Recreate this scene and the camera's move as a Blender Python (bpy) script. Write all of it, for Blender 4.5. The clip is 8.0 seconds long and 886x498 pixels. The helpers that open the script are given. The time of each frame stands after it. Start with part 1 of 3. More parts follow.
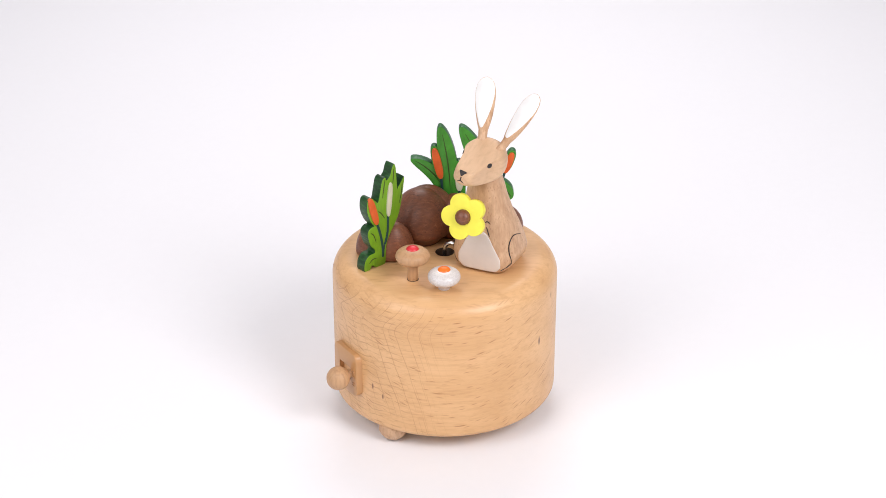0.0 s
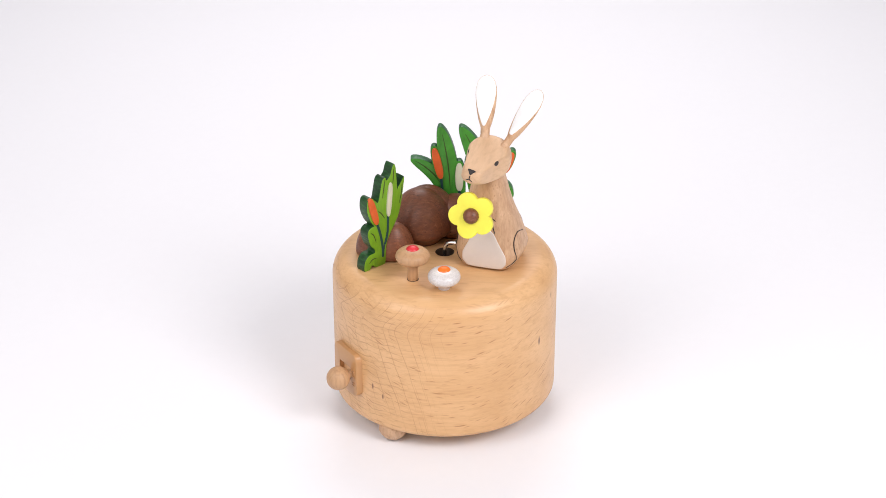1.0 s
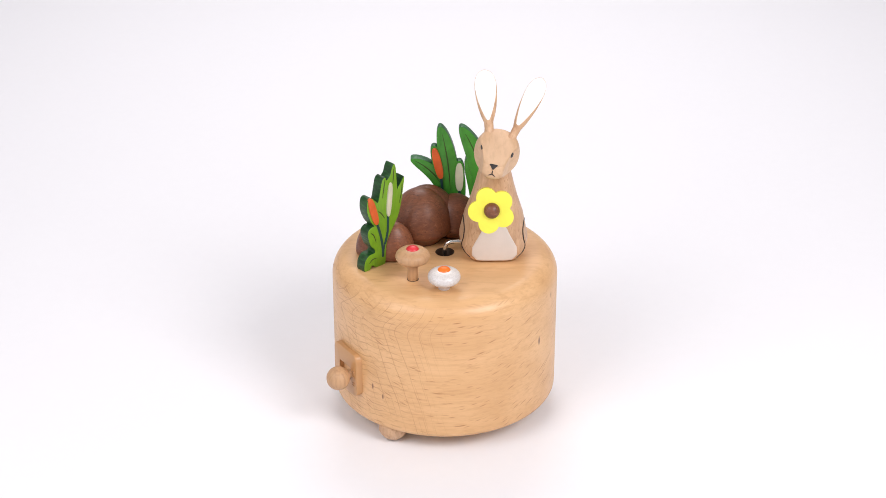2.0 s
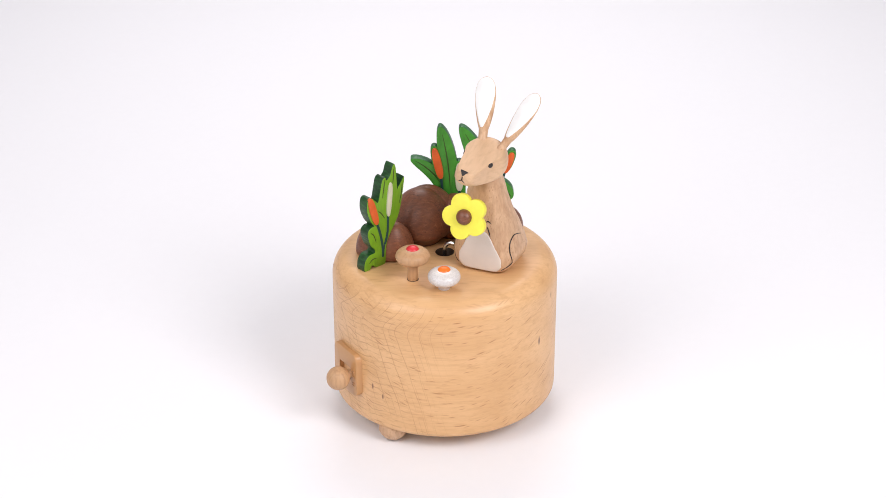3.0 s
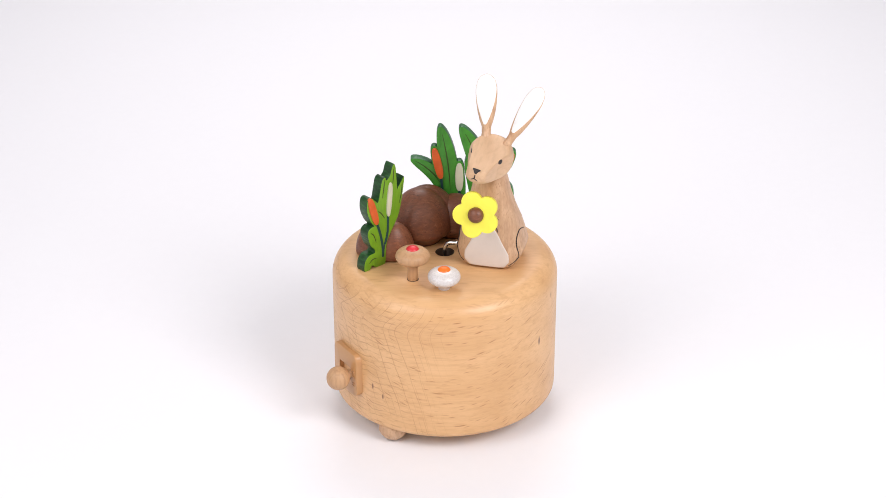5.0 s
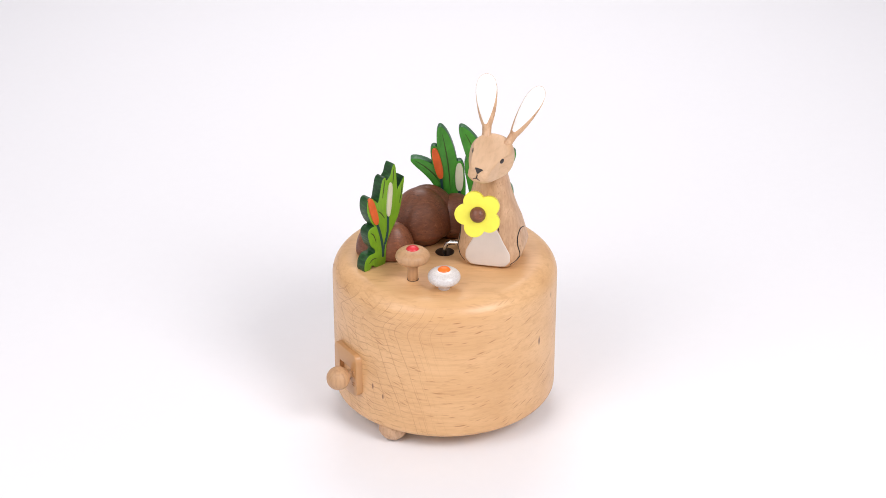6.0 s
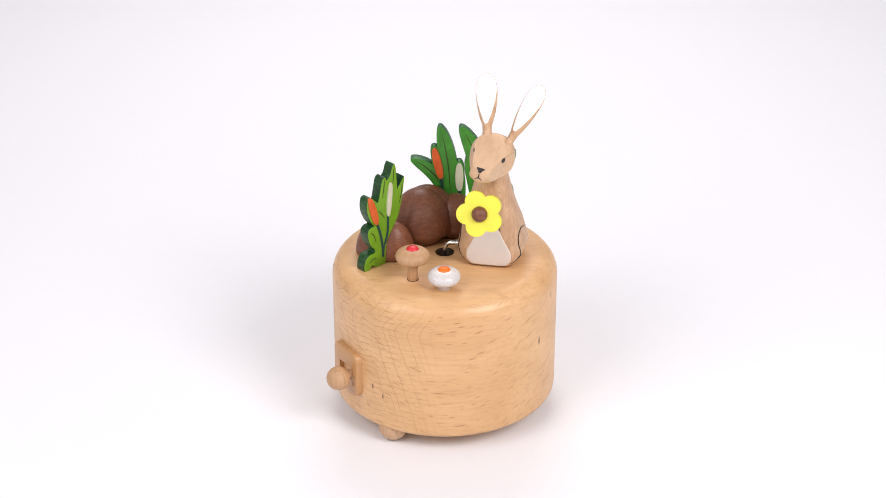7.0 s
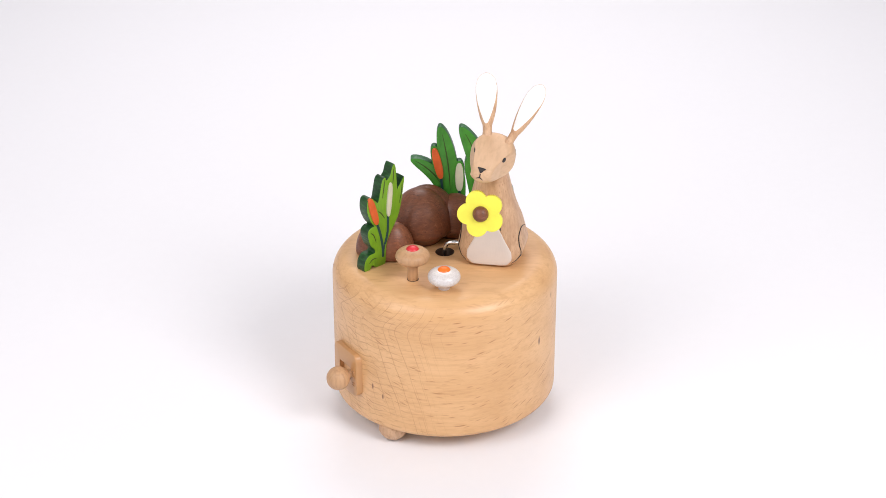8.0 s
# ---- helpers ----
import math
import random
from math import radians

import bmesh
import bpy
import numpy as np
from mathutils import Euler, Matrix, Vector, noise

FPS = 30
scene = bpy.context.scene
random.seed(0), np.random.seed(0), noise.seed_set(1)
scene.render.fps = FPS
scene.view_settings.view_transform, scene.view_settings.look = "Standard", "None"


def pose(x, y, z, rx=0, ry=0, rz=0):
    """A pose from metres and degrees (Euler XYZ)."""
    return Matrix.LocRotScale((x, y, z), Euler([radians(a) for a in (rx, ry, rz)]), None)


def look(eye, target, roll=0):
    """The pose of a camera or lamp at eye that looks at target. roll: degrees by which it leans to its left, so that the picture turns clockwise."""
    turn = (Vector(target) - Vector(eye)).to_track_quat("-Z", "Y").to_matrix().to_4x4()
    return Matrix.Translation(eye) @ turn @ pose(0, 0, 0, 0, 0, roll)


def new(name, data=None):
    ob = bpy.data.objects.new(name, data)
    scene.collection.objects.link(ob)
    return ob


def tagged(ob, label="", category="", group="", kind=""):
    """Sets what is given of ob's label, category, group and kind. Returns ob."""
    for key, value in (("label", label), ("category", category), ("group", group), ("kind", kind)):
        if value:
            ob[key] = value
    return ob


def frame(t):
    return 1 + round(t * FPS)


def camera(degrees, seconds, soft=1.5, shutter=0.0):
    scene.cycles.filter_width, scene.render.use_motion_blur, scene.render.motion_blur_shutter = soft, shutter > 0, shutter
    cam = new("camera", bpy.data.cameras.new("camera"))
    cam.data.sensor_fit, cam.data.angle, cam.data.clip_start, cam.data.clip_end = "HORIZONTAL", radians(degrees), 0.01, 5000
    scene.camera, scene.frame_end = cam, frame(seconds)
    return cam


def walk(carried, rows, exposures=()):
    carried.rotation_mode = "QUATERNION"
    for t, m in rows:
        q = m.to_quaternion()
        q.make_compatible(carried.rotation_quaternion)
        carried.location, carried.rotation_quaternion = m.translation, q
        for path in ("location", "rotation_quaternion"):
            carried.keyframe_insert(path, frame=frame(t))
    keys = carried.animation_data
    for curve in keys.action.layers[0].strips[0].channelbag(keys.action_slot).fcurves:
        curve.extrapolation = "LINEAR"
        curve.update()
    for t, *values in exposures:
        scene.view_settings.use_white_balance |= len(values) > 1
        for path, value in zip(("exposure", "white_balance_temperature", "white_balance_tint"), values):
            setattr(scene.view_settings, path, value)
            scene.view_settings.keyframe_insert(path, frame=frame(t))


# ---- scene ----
# A tabletop shot of a wooden music box; the camera stands still.
EYE, AIM = (-0.0007, -0.63962, 0.40105), (-0.0007, 0.0, 0.0629)
cam = camera(25.97, 8.0, soft=0.9)
walk(cam, [(0.0, look(EYE, AIM)), (8.0, look(EYE, AIM))], exposures=[(0.0, 0.0), (8.0, 0.0)])

MM = 0.001
TOP = 0.0617      # height of the box's top
BOX_R = 0.0425
BOX_Z = 0.0054     # underside of the box, on its feet
GROUND = -0.0012

# ---- light: a studio with soft boxes ahead at either side, and an added fill behind, overhead ----
world = bpy.data.worlds.new("studio")
scene.world = world
world.use_nodes = True
bg = world.node_tree.nodes["Background"]
bg.inputs[0].default_value = (0.95, 0.942, 0.995, 1)
bg.inputs[1].default_value = 0.325


def soft_box(name, eye, aim, size_x, size_y, watts, colour):
    data = bpy.data.lights.new(name, "AREA")
    data.shape, data.size, data.size_y = "RECTANGLE", size_x, size_y
    data.energy, data.color = watts, colour
    ob = new(name, data)
    ob.matrix_world = look(eye, aim)
    return ob


soft_box("soft_box_left", (-0.42, -0.42, 0.55), (0, 0.03, 0.03), 0.46, 0.46, 2.98, (1.0, 0.965, 0.985))
soft_box("soft_box_right", (0.40, -0.44, 0.55), (0, 0.03, 0.03), 0.32, 0.32, 3.9, (1.0, 0.965, 0.985))
# unseen fill, added overhead to whiten the paper behind the box
soft_box("backdrop_fill", (0.0, 0.44, 0.54), (0.0, 0.37, 0.0), 0.36, 0.27, 1.8, (1.0, 0.965, 0.985))


# ---- materials ----
def material(name, rough=0.5, metal=0.0, coat=0.0):
    m = bpy.data.materials.new(name)
    m.use_nodes = True
    nt = m.node_tree
    b = nt.nodes["Principled BSDF"]
    b.inputs["Roughness"].default_value = rough
    b.inputs["Metallic"].default_value = metal
    b.inputs["Coat Weight"].default_value = coat
    b.inputs["Coat Roughness"].default_value = 0.25
    return m, nt, b


def node(nt, kind, **values):
    n = nt.nodes.new(kind)
    for key, value in values.items():
        n.inputs[key.replace("_", " ")].default_value = value
    return n


def ramp(nt, source, stops):
    r = nt.nodes.new("ShaderNodeValToRGB")
    e = r.color_ramp.elements
    while len(e) < len(stops):
        e.new(0.5)
    for k, (p, c) in enumerate(stops):
        e[k].position, e[k].color = p, (*c, 1)
    nt.links.new(source, r.inputs[0])
    return r.outputs[0]


def mix(nt, a, b, fac, mode="MIX"):
    m = nt.nodes.new("ShaderNodeMix")
    m.data_type, m.blend_type = "RGBA", mode
    for slot, v in ((m.inputs[0], fac), (m.inputs[6], a), (m.inputs[7], b)):
        if isinstance(v, (int, float)):
            slot.default_value = v
        elif isinstance(v, tuple):
            slot.default_value = (*v, 1)
        else:
            nt.links.new(v, slot)
    return m.outputs[2]


def coords(nt, scale=(1, 1, 1), turn=(0, 0, 0), shift=(0, 0, 0)):
    tc = nt.nodes.new("ShaderNodeTexCoord")
    mp = nt.nodes.new("ShaderNodeMapping")
    mp.inputs["Scale"].default_value = scale
    mp.inputs["Rotation"].default_value = [radians(a) for a in turn]
    mp.inputs["Location"].default_value = shift
    nt.links.new(tc.outputs["Object"], mp.inputs["Vector"])
    return mp.outputs[0]


def bump(nt, b, height, strength, distance):
    n = nt.nodes.new("ShaderNodeBump")
    n.inputs["Strength"].default_value, n.inputs["Distance"].default_value = strength, distance
    nt.links.new(height, n.inputs["Height"])
    nt.links.new(n.outputs[0], b.inputs["Normal"])


def noise_at(nt, vec, scale, detail=3.0, rough=0.55, distortion=0.0):
    n = node(nt, "ShaderNodeTexNoise", Scale=scale, Detail=detail, Roughness=rough, Distortion=distortion)
    nt.links.new(vec, n.inputs["Vector"])
    return n.outputs["Fac"]


def wood(name, light, dark, fleck, axis=0, rough=0.42, coat=0.25, fleck_amount=0.7, ring=260.0, shift=(0.0, 0.13, 0.21), ring_amount=0.35, pores=0.0, streak=0.55, mottle=0.0):
    """Timber with its grain along one axis of its object: wide tone, annual rings, short flecks."""
    m, nt, b = material(name, rough, 0, coat)

    def along(k):
        return tuple(k if a == axis else 1.0 for a in range(3))

    v = coords(nt)
    vg = coords(nt, along(0.12))
    broad = noise_at(nt, vg, 55.0, 2.0)
    grain = noise_at(nt, coords(nt, along(0.05)), 900.0, 3.0)
    col = mix(nt, ramp(nt, broad, [(0.3, light), (0.75, dark)]), tuple(c * 0.86 for c in dark), ramp(nt, grain, [(0.45, (0, 0, 0)), (0.8, (streak,) * 3)]))
    if mottle:
        spots = noise_at(nt, coords(nt, along(0.3), (0, 0, 0), (0.2, 0.5, 0.3)), 520.0, 3.0, 0.65)
        col = mix(nt, col, fleck, ramp(nt, spots, [(0.48, (0, 0, 0)), (0.70, (mottle,) * 3)]))
        col = mix(nt, col, tuple(min(1.0, c * 1.15) for c in light), ramp(nt, spots, [(0.28, (mottle,) * 3), (0.44, (0, 0, 0))]))
    # rings
    vr = coords(nt, along(0.22), (0, 0, 0), shift)
    wob = noise_at(nt, vr, 28.0, 2.0)
    wave = node(nt, "ShaderNodeTexWave", Scale=ring / 6.28, Distortion=0.0)
    wave.wave_type, wave.rings_direction, wave.wave_profile = "RINGS", "XYZ"[axis], "SAW"
    add = nt.nodes.new("ShaderNodeMixRGB")
    add.blend_type = "ADD"
    add.inputs[0].default_value = 0.035
    nt.links.new(vr, add.inputs[1])
    nt.links.new(wob, add.inputs[2])
    nt.links.new(add.outputs[0], wave.inputs["Vector"])
    ringline = ramp(nt, wave.outputs["Fac"], [(0.0, (0, 0, 0)), (0.80, (0, 0, 0)), (0.97, (1, 1, 1)), (1.0, (0, 0, 0))])
    broken = ramp(nt, noise_at(nt, v, 90.0, 2.0), [(0.42, (0, 0, 0)), (0.6, (1, 1, 1))])
    lines = mix(nt, ringline, broken, 1.0, "MULTIPLY")
    lines = mix(nt, lines, (ring_amount,) * 3, 1.0, "MULTIPLY")
    col = mix(nt, col, fleck, lines)
    # flecks: short dark dashes along the grain
    vf = coords(nt, along(0.17), (0, 0, 0), (0.4, 0.2, 0.1))
    vor = node(nt, "ShaderNodeTexVoronoi", Scale=210.0, Randomness=1.0)
    nt.links.new(vf, vor.inputs["Vector"])
    dash = ramp(nt, vor.outputs["Distance"], [(0.0, (1, 1, 1)), (0.13, (0.7, 0.7, 0.7)), (0.22, (0, 0, 0))])
    some = ramp(nt, noise_at(nt, v, 120.0, 1.0), [(0.5, (0, 0, 0)), (0.58, (fleck_amount,) * 3)])
    col = mix(nt, col, fleck, mix(nt, dash, some, 1.0, "MULTIPLY"))
    if pores:
        # pin-prick pores, in drifts
        vor = node(nt, "ShaderNodeTexVoronoi", Scale=1500.0 if axis else 1300.0)
        nt.links.new(coords(nt, along(0.4)) if axis else v, vor.inputs["Vector"])
        dots = ramp(nt, vor.outputs["Distance"], [(0.0, (pores,) * 3), (0.2, (pores,) * 3), (0.34, (0, 0, 0))])
        drift = ramp(nt, noise_at(nt, v, 160.0, 2.0), [(0.42, (0, 0, 0)), (0.6, (1, 1, 1))])
        col = mix(nt, col, fleck, mix(nt, dots, drift, 1.0, "MULTIPLY"))
    nt.links.new(col, b.inputs["Base Color"])
    bump(nt, b, grain, 0.12, 0.0004)
    return m


def paint(name, colour, rough=0.45, vary=0.06, grain=0.15, coat=0.0):
    m, nt, b = material(name, rough, 0, coat)
    v = coords(nt)
    n = noise_at(nt, v, 260.0, 3.0)
    fine = noise_at(nt, coords(nt, (1, 1, 0.2)), 1600.0, 2.0)
    lo, hi = tuple(c * (1 - vary * 2) for c in colour), tuple(min(1, c * (1 + vary)) for c in colour)
    nt.links.new(ramp(nt, n, [(0.3, lo), (0.7, hi)]), b.inputs["Base Color"])
    bump(nt, b, fine, grain, 0.0003)
    return m


def brushed(name, dark, light, run=(1, 0.25, 1), relief=0.5):
    """Paint laid on in streaks, across the board on its sawn edge."""
    m, nt, b = material(name, 0.42)
    streak = noise_at(nt, coords(nt, run), 1100.0, 3.0, 0.65)
    wide = noise_at(nt, coords(nt), 130.0, 2.0)
    col = mix(nt, dark, light, ramp(nt, streak, [(0.48, (0, 0, 0)), (0.72, (0.65,) * 3)]))
    col = mix(nt, col, light, ramp(nt, wide, [(0.45, (0, 0, 0)), (0.8, (0.55,) * 3)]))
    nt.links.new(col, b.inputs["Base Color"])
    bump(nt, b, streak, relief, 0.0004)
    return m


def calc(nt, op, *values):
    n = nt.nodes.new("ShaderNodeMath")
    n.operation = op
    for slot, v in zip(n.inputs, values):
        if isinstance(v, (int, float)):
            slot.default_value = v
        else:
            nt.links.new(v, slot)
    return n.outputs[0]


def fade(nt, value, lo, hi, a=0.0, b=1.0):
    """A soft step from a at lo to b at hi."""
    n = nt.nodes.new("ShaderNodeMapRange")
    n.interpolation_type = "SMOOTHSTEP"
    for k, x in enumerate((lo, hi, a, b)):
        n.inputs[1 + k].default_value = x
    nt.links.new(value, n.inputs[0])
    return n.outputs[0]


def box_timber():
    """Beech with its fibres from side to side: growth rings stand upright and tip slightly, rays show as waves on the end grain, pores as dashes."""
    m, nt, b = material("beech", 0.48, 0, 0.28)
    v = coords(nt)
    sep = nt.nodes.new("ShaderNodeSeparateXYZ")
    nt.links.new(v, sep.inputs[0])
    x, y, z = sep.outputs
    on_side = fade(nt, z, TOP - 0.0045, TOP - 0.0005, 1.0, 0.0)
    end_grain = fade(nt, x, -0.006, -0.022)
    # broad tone, and fine fibres
    tone = noise_at(nt, coords(nt, (0.22, 1, 1), (0, 12, -8)), 62.0, 3.0)
    col = ramp(nt, tone, [(0.3, (0.755, 0.462, 0.228)), (0.5, (0.71, 0.42, 0.197)), (0.72, (0.64, 0.36, 0.157))])
    fine = noise_at(nt, coords(nt, (0.05, 0.6, 1)), 1500.0, 3.0)
    col = mix(nt, col, (0.54, 0.285, 0.122), ramp(nt, fine, [(0.47, (0, 0, 0)), (0.75, (0.38, 0.38, 0.38))]))
    mottle = noise_at(nt, coords(nt, (0.12, 0.3, 1), (0, 6, 0)), 850.0, 3.0, 0.65)
    col = mix(nt, col, (0.55, 0.285, 0.118), ramp(nt, mottle, [(0.50, (0, 0, 0)), (0.74, (0.55,) * 3)]))
    # growth rings: thin broken lines that lean, and bend over at the top edge
    warp = noise_at(nt, coords(nt, (1, 1, 0.5)), 40.0, 2.0)
    small = noise_at(nt, v, 260.0, 2.0)
    over = fade(nt, z, 0.048, 0.0625, 0.0, 0.011)
    g = calc(nt, "SUBTRACT", calc(nt, "ADD", x, calc(nt, "MULTIPLY", z, 0.27)), over)
    g = calc(nt, "ADD", g, calc(nt, "ADD", calc(nt, "MULTIPLY", warp, 0.0050), calc(nt, "MULTIPLY", small, 0.0005)))
    left_half = fade(nt, x, 0.006, -0.012)
    for spacing, width, gap_scale, lo, share in ((0.0041, 0.055, 60.0, 0.45, 0.62), (0.0027, 0.06, 110.0, 0.54, 0.42)):
        phase = calc(nt, "FRACT", calc(nt, "DIVIDE", g, spacing))
        line = ramp(nt, phase, [(0.0, (0, 0, 0)), (0.5 - width, (0, 0, 0)), (0.5, (1, 1, 1)), (0.5 + width, (0, 0, 0))])
        some = ramp(nt, noise_at(nt, coords(nt, (1, 1, 0.7), (0, 0, 0), (spacing * 90, 0, 0)), gap_scale, 3.0, 0.65), [(lo - 0.04, (0, 0, 0)), (lo + 0.06, (share,) * 3)])
        some = mix(nt, mix(nt, some, on_side, 1.0, "MULTIPLY"), left_half, 1.0, "MULTIPLY")
        col = mix(nt, col, (0.44, 0.205, 0.075), mix(nt, line, some, 1.0, "MULTIPLY"))
    # rays on the end grain: scalloped waves that step from ring to ring
    step = calc(nt, "FRACT", calc(nt, "DIVIDE", calc(nt, "ADD", calc(nt, "ADD", y, calc(nt, "MULTIPLY", x, 0.7)), calc(nt, "MULTIPLY", warp, 0.004)), 0.0029))
    scallop = calc(nt, "MULTIPLY", calc(nt, "MULTIPLY", step, calc(nt, "SUBTRACT", 1.0, step)), 0.0022)
    drift = calc(nt, "MULTIPLY", noise_at(nt, v, 110.0, 2.0), 0.0036)
    waves = calc(nt, "FRACT", calc(nt, "DIVIDE", calc(nt, "ADD", calc(nt, "ADD", z, scallop), drift), 0.0024))
    ray = ramp(nt, waves, [(0.0, (0, 0, 0)), (0.34, (0, 0, 0)), (0.5, (0.66,) * 3), (0.60, (0, 0, 0))])
    patch = ramp(nt, noise_at(nt, coords(nt, (1, 1, 1), (0, 0, 0), (0.3, 0.1, 0.2)), 170.0, 3.0), [(0.42, (0.1,) * 3), (0.56, (1, 1, 1))])
    ray = mix(nt, mix(nt, ray, patch, 1.0, "MULTIPLY"), end_grain, 1.0, "MULTIPLY")
    col = mix(nt, col, (0.43, 0.205, 0.08), mix(nt, ray, on_side, 1.0, "MULTIPLY"))
    # pores: dashes that swing up towards either side
    lift = calc(nt, "SUBTRACT", z, calc(nt, "MULTIPLY", calc(nt, "MULTIPLY", x, x), 9.5))
    bowl = nt.nodes.new("ShaderNodeCombineXYZ")
    for slot, source, k in zip(bowl.inputs, (x, y, lift), (0.17, 0.03, 1.0)):
        nt.links.new(calc(nt, "MULTIPLY", source, k), slot)
    for shift, size, reach, lo, share in ((0.31, 600.0, 0.125, 0.46, 0.8), (0.83, 820.0, 0.14, 0.46, 0.7), (0.57, 440.0, 0.10, 0.46, 0.9)):
        at = nt.nodes.new("ShaderNodeVectorMath")
        at.operation = "ADD"
        at.inputs[1].default_value = (shift, shift * 0.7, shift * 1.3)
        nt.links.new(bowl.outputs[0], at.inputs[0])
        vor = node(nt, "ShaderNodeTexVoronoi", Scale=size, Randomness=1.0)
        nt.links.new(at.outputs[0], vor.inputs["Vector"])
        dash = ramp(nt, vor.outputs["Distance"], [(0.0, (share,) * 3), (reach * 0.6, (share * 0.8,) * 3), (reach * 1.5, (0, 0, 0))])
        some = ramp(nt, noise_at(nt, coords(nt, (1, 1, 1), (0, 0, 0), (shift, 0.2, 0.4)), 75.0, 2.0), [(lo - 0.10, (0, 0, 0)), (lo + 0.06, (1, 1, 1))])
        col = mix(nt, col, (0.38, 0.155, 0.05), mix(nt, mix(nt, dash, some, 1.0, "MULTIPLY"), on_side, 1.0, "MULTIPLY"))
    # the same pores on the top, straight along the fibres
    vor = node(nt, "ShaderNodeTexVoronoi", Scale=520.0, Randomness=1.0)
    nt.links.new(coords(nt, (0.12, 1.0, 0.05), (0, 0, 4), (0.2, 0.7, 0.1)), vor.inputs["Vector"])
    dash = ramp(nt, vor.outputs["Distance"], [(0.0, (0.6,) * 3), (0.08, (0.45,) * 3), (0.19, (0, 0, 0))])
    some = ramp(nt, noise_at(nt, v, 65.0, 2.0), [(0.42, (0, 0, 0)), (0.56, (1, 1, 1))])
    col = mix(nt, col, (0.42, 0.19, 0.07), mix(nt, mix(nt, dash, some, 1.0, "MULTIPLY"), fade(nt, z, TOP - 0.0045, TOP - 0.0005), 1.0, "MULTIPLY"))
    # pin knots
    for place, r in (((0.0350, -0.0240, 0.0370), 0.0014), ((0.0392, -0.0158, 0.0522), 0.0011), ((0.0372, -0.0200, 0.0535), 0.0006), ((-0.0268, -0.0330, 0.0228), 0.0010), ((-0.0230, -0.0357, 0.0199), 0.0009)):
        gap = nt.nodes.new("ShaderNodeVectorMath")
        gap.operation = "DISTANCE"
        mp = coords(nt, (1.6, 1.6, 0.6), (0, 0, 0), (-place[0] * 1.6, -place[1] * 1.6, -place[2] * 0.6))
        nt.links.new(mp, gap.inputs[0])
        col = mix(nt, col, (0.15, 0.06, 0.025), fade(nt, gap.outputs["Value"], r * 0.3, r, 0.85, 0.0))
    nt.links.new(col, b.inputs["Base Color"])
    bump(nt, b, fine, 0.1, 0.0003)
    return m


def walnut():
    """Oiled walnut: red-brown drifts, dark fibres, fine open pores that catch the light."""
    m, nt, b = material("walnut", 0.46, 0, 0.1)
    v = coords(nt)
    drift = noise_at(nt, coords(nt, (0.5, 1, 1), (0, 20, 30)), 75.0, 3.0)
    col = ramp(nt, drift, [(0.3, (0.245, 0.084, 0.036)), (0.5, (0.19, 0.062, 0.027)), (0.7, (0.13, 0.042, 0.019))])
    fibre = noise_at(nt, coords(nt, (0.22, 1, 0.7), (0, 25, 20)), 1500.0, 3.0, 0.7)
    col = mix(nt, col, (0.075, 0.027, 0.014), ramp(nt, fibre, [(0.46, (0, 0, 0)), (0.74, (0.6,) * 3)]))
    col = mix(nt, col, (0.38, 0.175, 0.09), ramp(nt, fibre, [(0.24, (0.7,) * 3), (0.42, (0, 0, 0))]))
    vor = node(nt, "ShaderNodeTexVoronoi", Scale=1700.0)
    nt.links.new(coords(nt, (0.4, 1, 0.8), (0, 25, 20)), vor.inputs["Vector"])
    pores = ramp(nt, vor.outputs["Distance"], [(0.0, (0.8,) * 3), (0.16, (0.7,) * 3), (0.30, (0, 0, 0))])
    some = ramp(nt, noise_at(nt, v, 150.0, 2.0), [(0.40, (0, 0, 0)), (0.6, (1, 1, 1))])
    col = mix(nt, col, (0.04, 0.016, 0.009), mix(nt, pores, some, 1.0, "MULTIPLY"))
    nt.links.new(col, b.inputs["Base Color"])
    bump(nt, b, fibre, 0.35, 0.0004)
    return m


BEECH = box_timber()
BEECH_SMALL = wood("beech_turned", (0.59, 0.36, 0.195), (0.47, 0.26, 0.125), (0.36, 0.18, 0.08), axis=2, rough=0.5, coat=0.1, ring=2600.0, shift=(0.013, 0.021, 0.0), ring_amount=0.5, fleck_amount=0.5, streak=1.0)
BEECH_PALE = wood("beech_pale", (0.685, 0.46, 0.288), (0.575, 0.35, 0.2), (0.40, 0.205, 0.10), axis=2, rough=0.5, coat=0.1, ring=1500.0, shift=(0.05, 0.08, 0.0), ring_amount=0.12, fleck_amount=0.8, pores=0.75, streak=1.0, mottle=0.55)
BEECH_FACE = wood("beech_face", (0.685, 0.462, 0.282), (0.61, 0.385, 0.222), (0.42, 0.22, 0.11), axis=1, rough=0.5, coat=0.1, ring=1500.0, mottle=0.12, shift=(0.04, 0.0, 0.06), ring_amount=0.10, fleck_amount=0.5, streak=0.9)
WALNUT = walnut()
LEAF = brushed("leaf_green_paint", (0.165, 0.352, 0.012), (0.098, 0.245, 0.009), (1, 1, 0.22), 0.2)
LEAF_FAR = paint("grass_green_paint", (0.055, 0.262, 0.028), 0.4, 0.1)
EDGE = brushed("dark_green_edge_paint", (0.007, 0.042, 0.008), (0.032, 0.145, 0.028))
EDGE_FAR = brushed("green_edge_paint", (0.014, 0.10, 0.025), (0.045, 0.22, 0.06))
STEM = paint("teal_stem_paint", (0.008, 0.05, 0.045), 0.5)
VEIN = paint("brown_vein_paint", (0.035, 0.06, 0.008), 0.5)
ORANGE = paint("orange_paint", (0.666, 0.113, 0.02), 0.45)
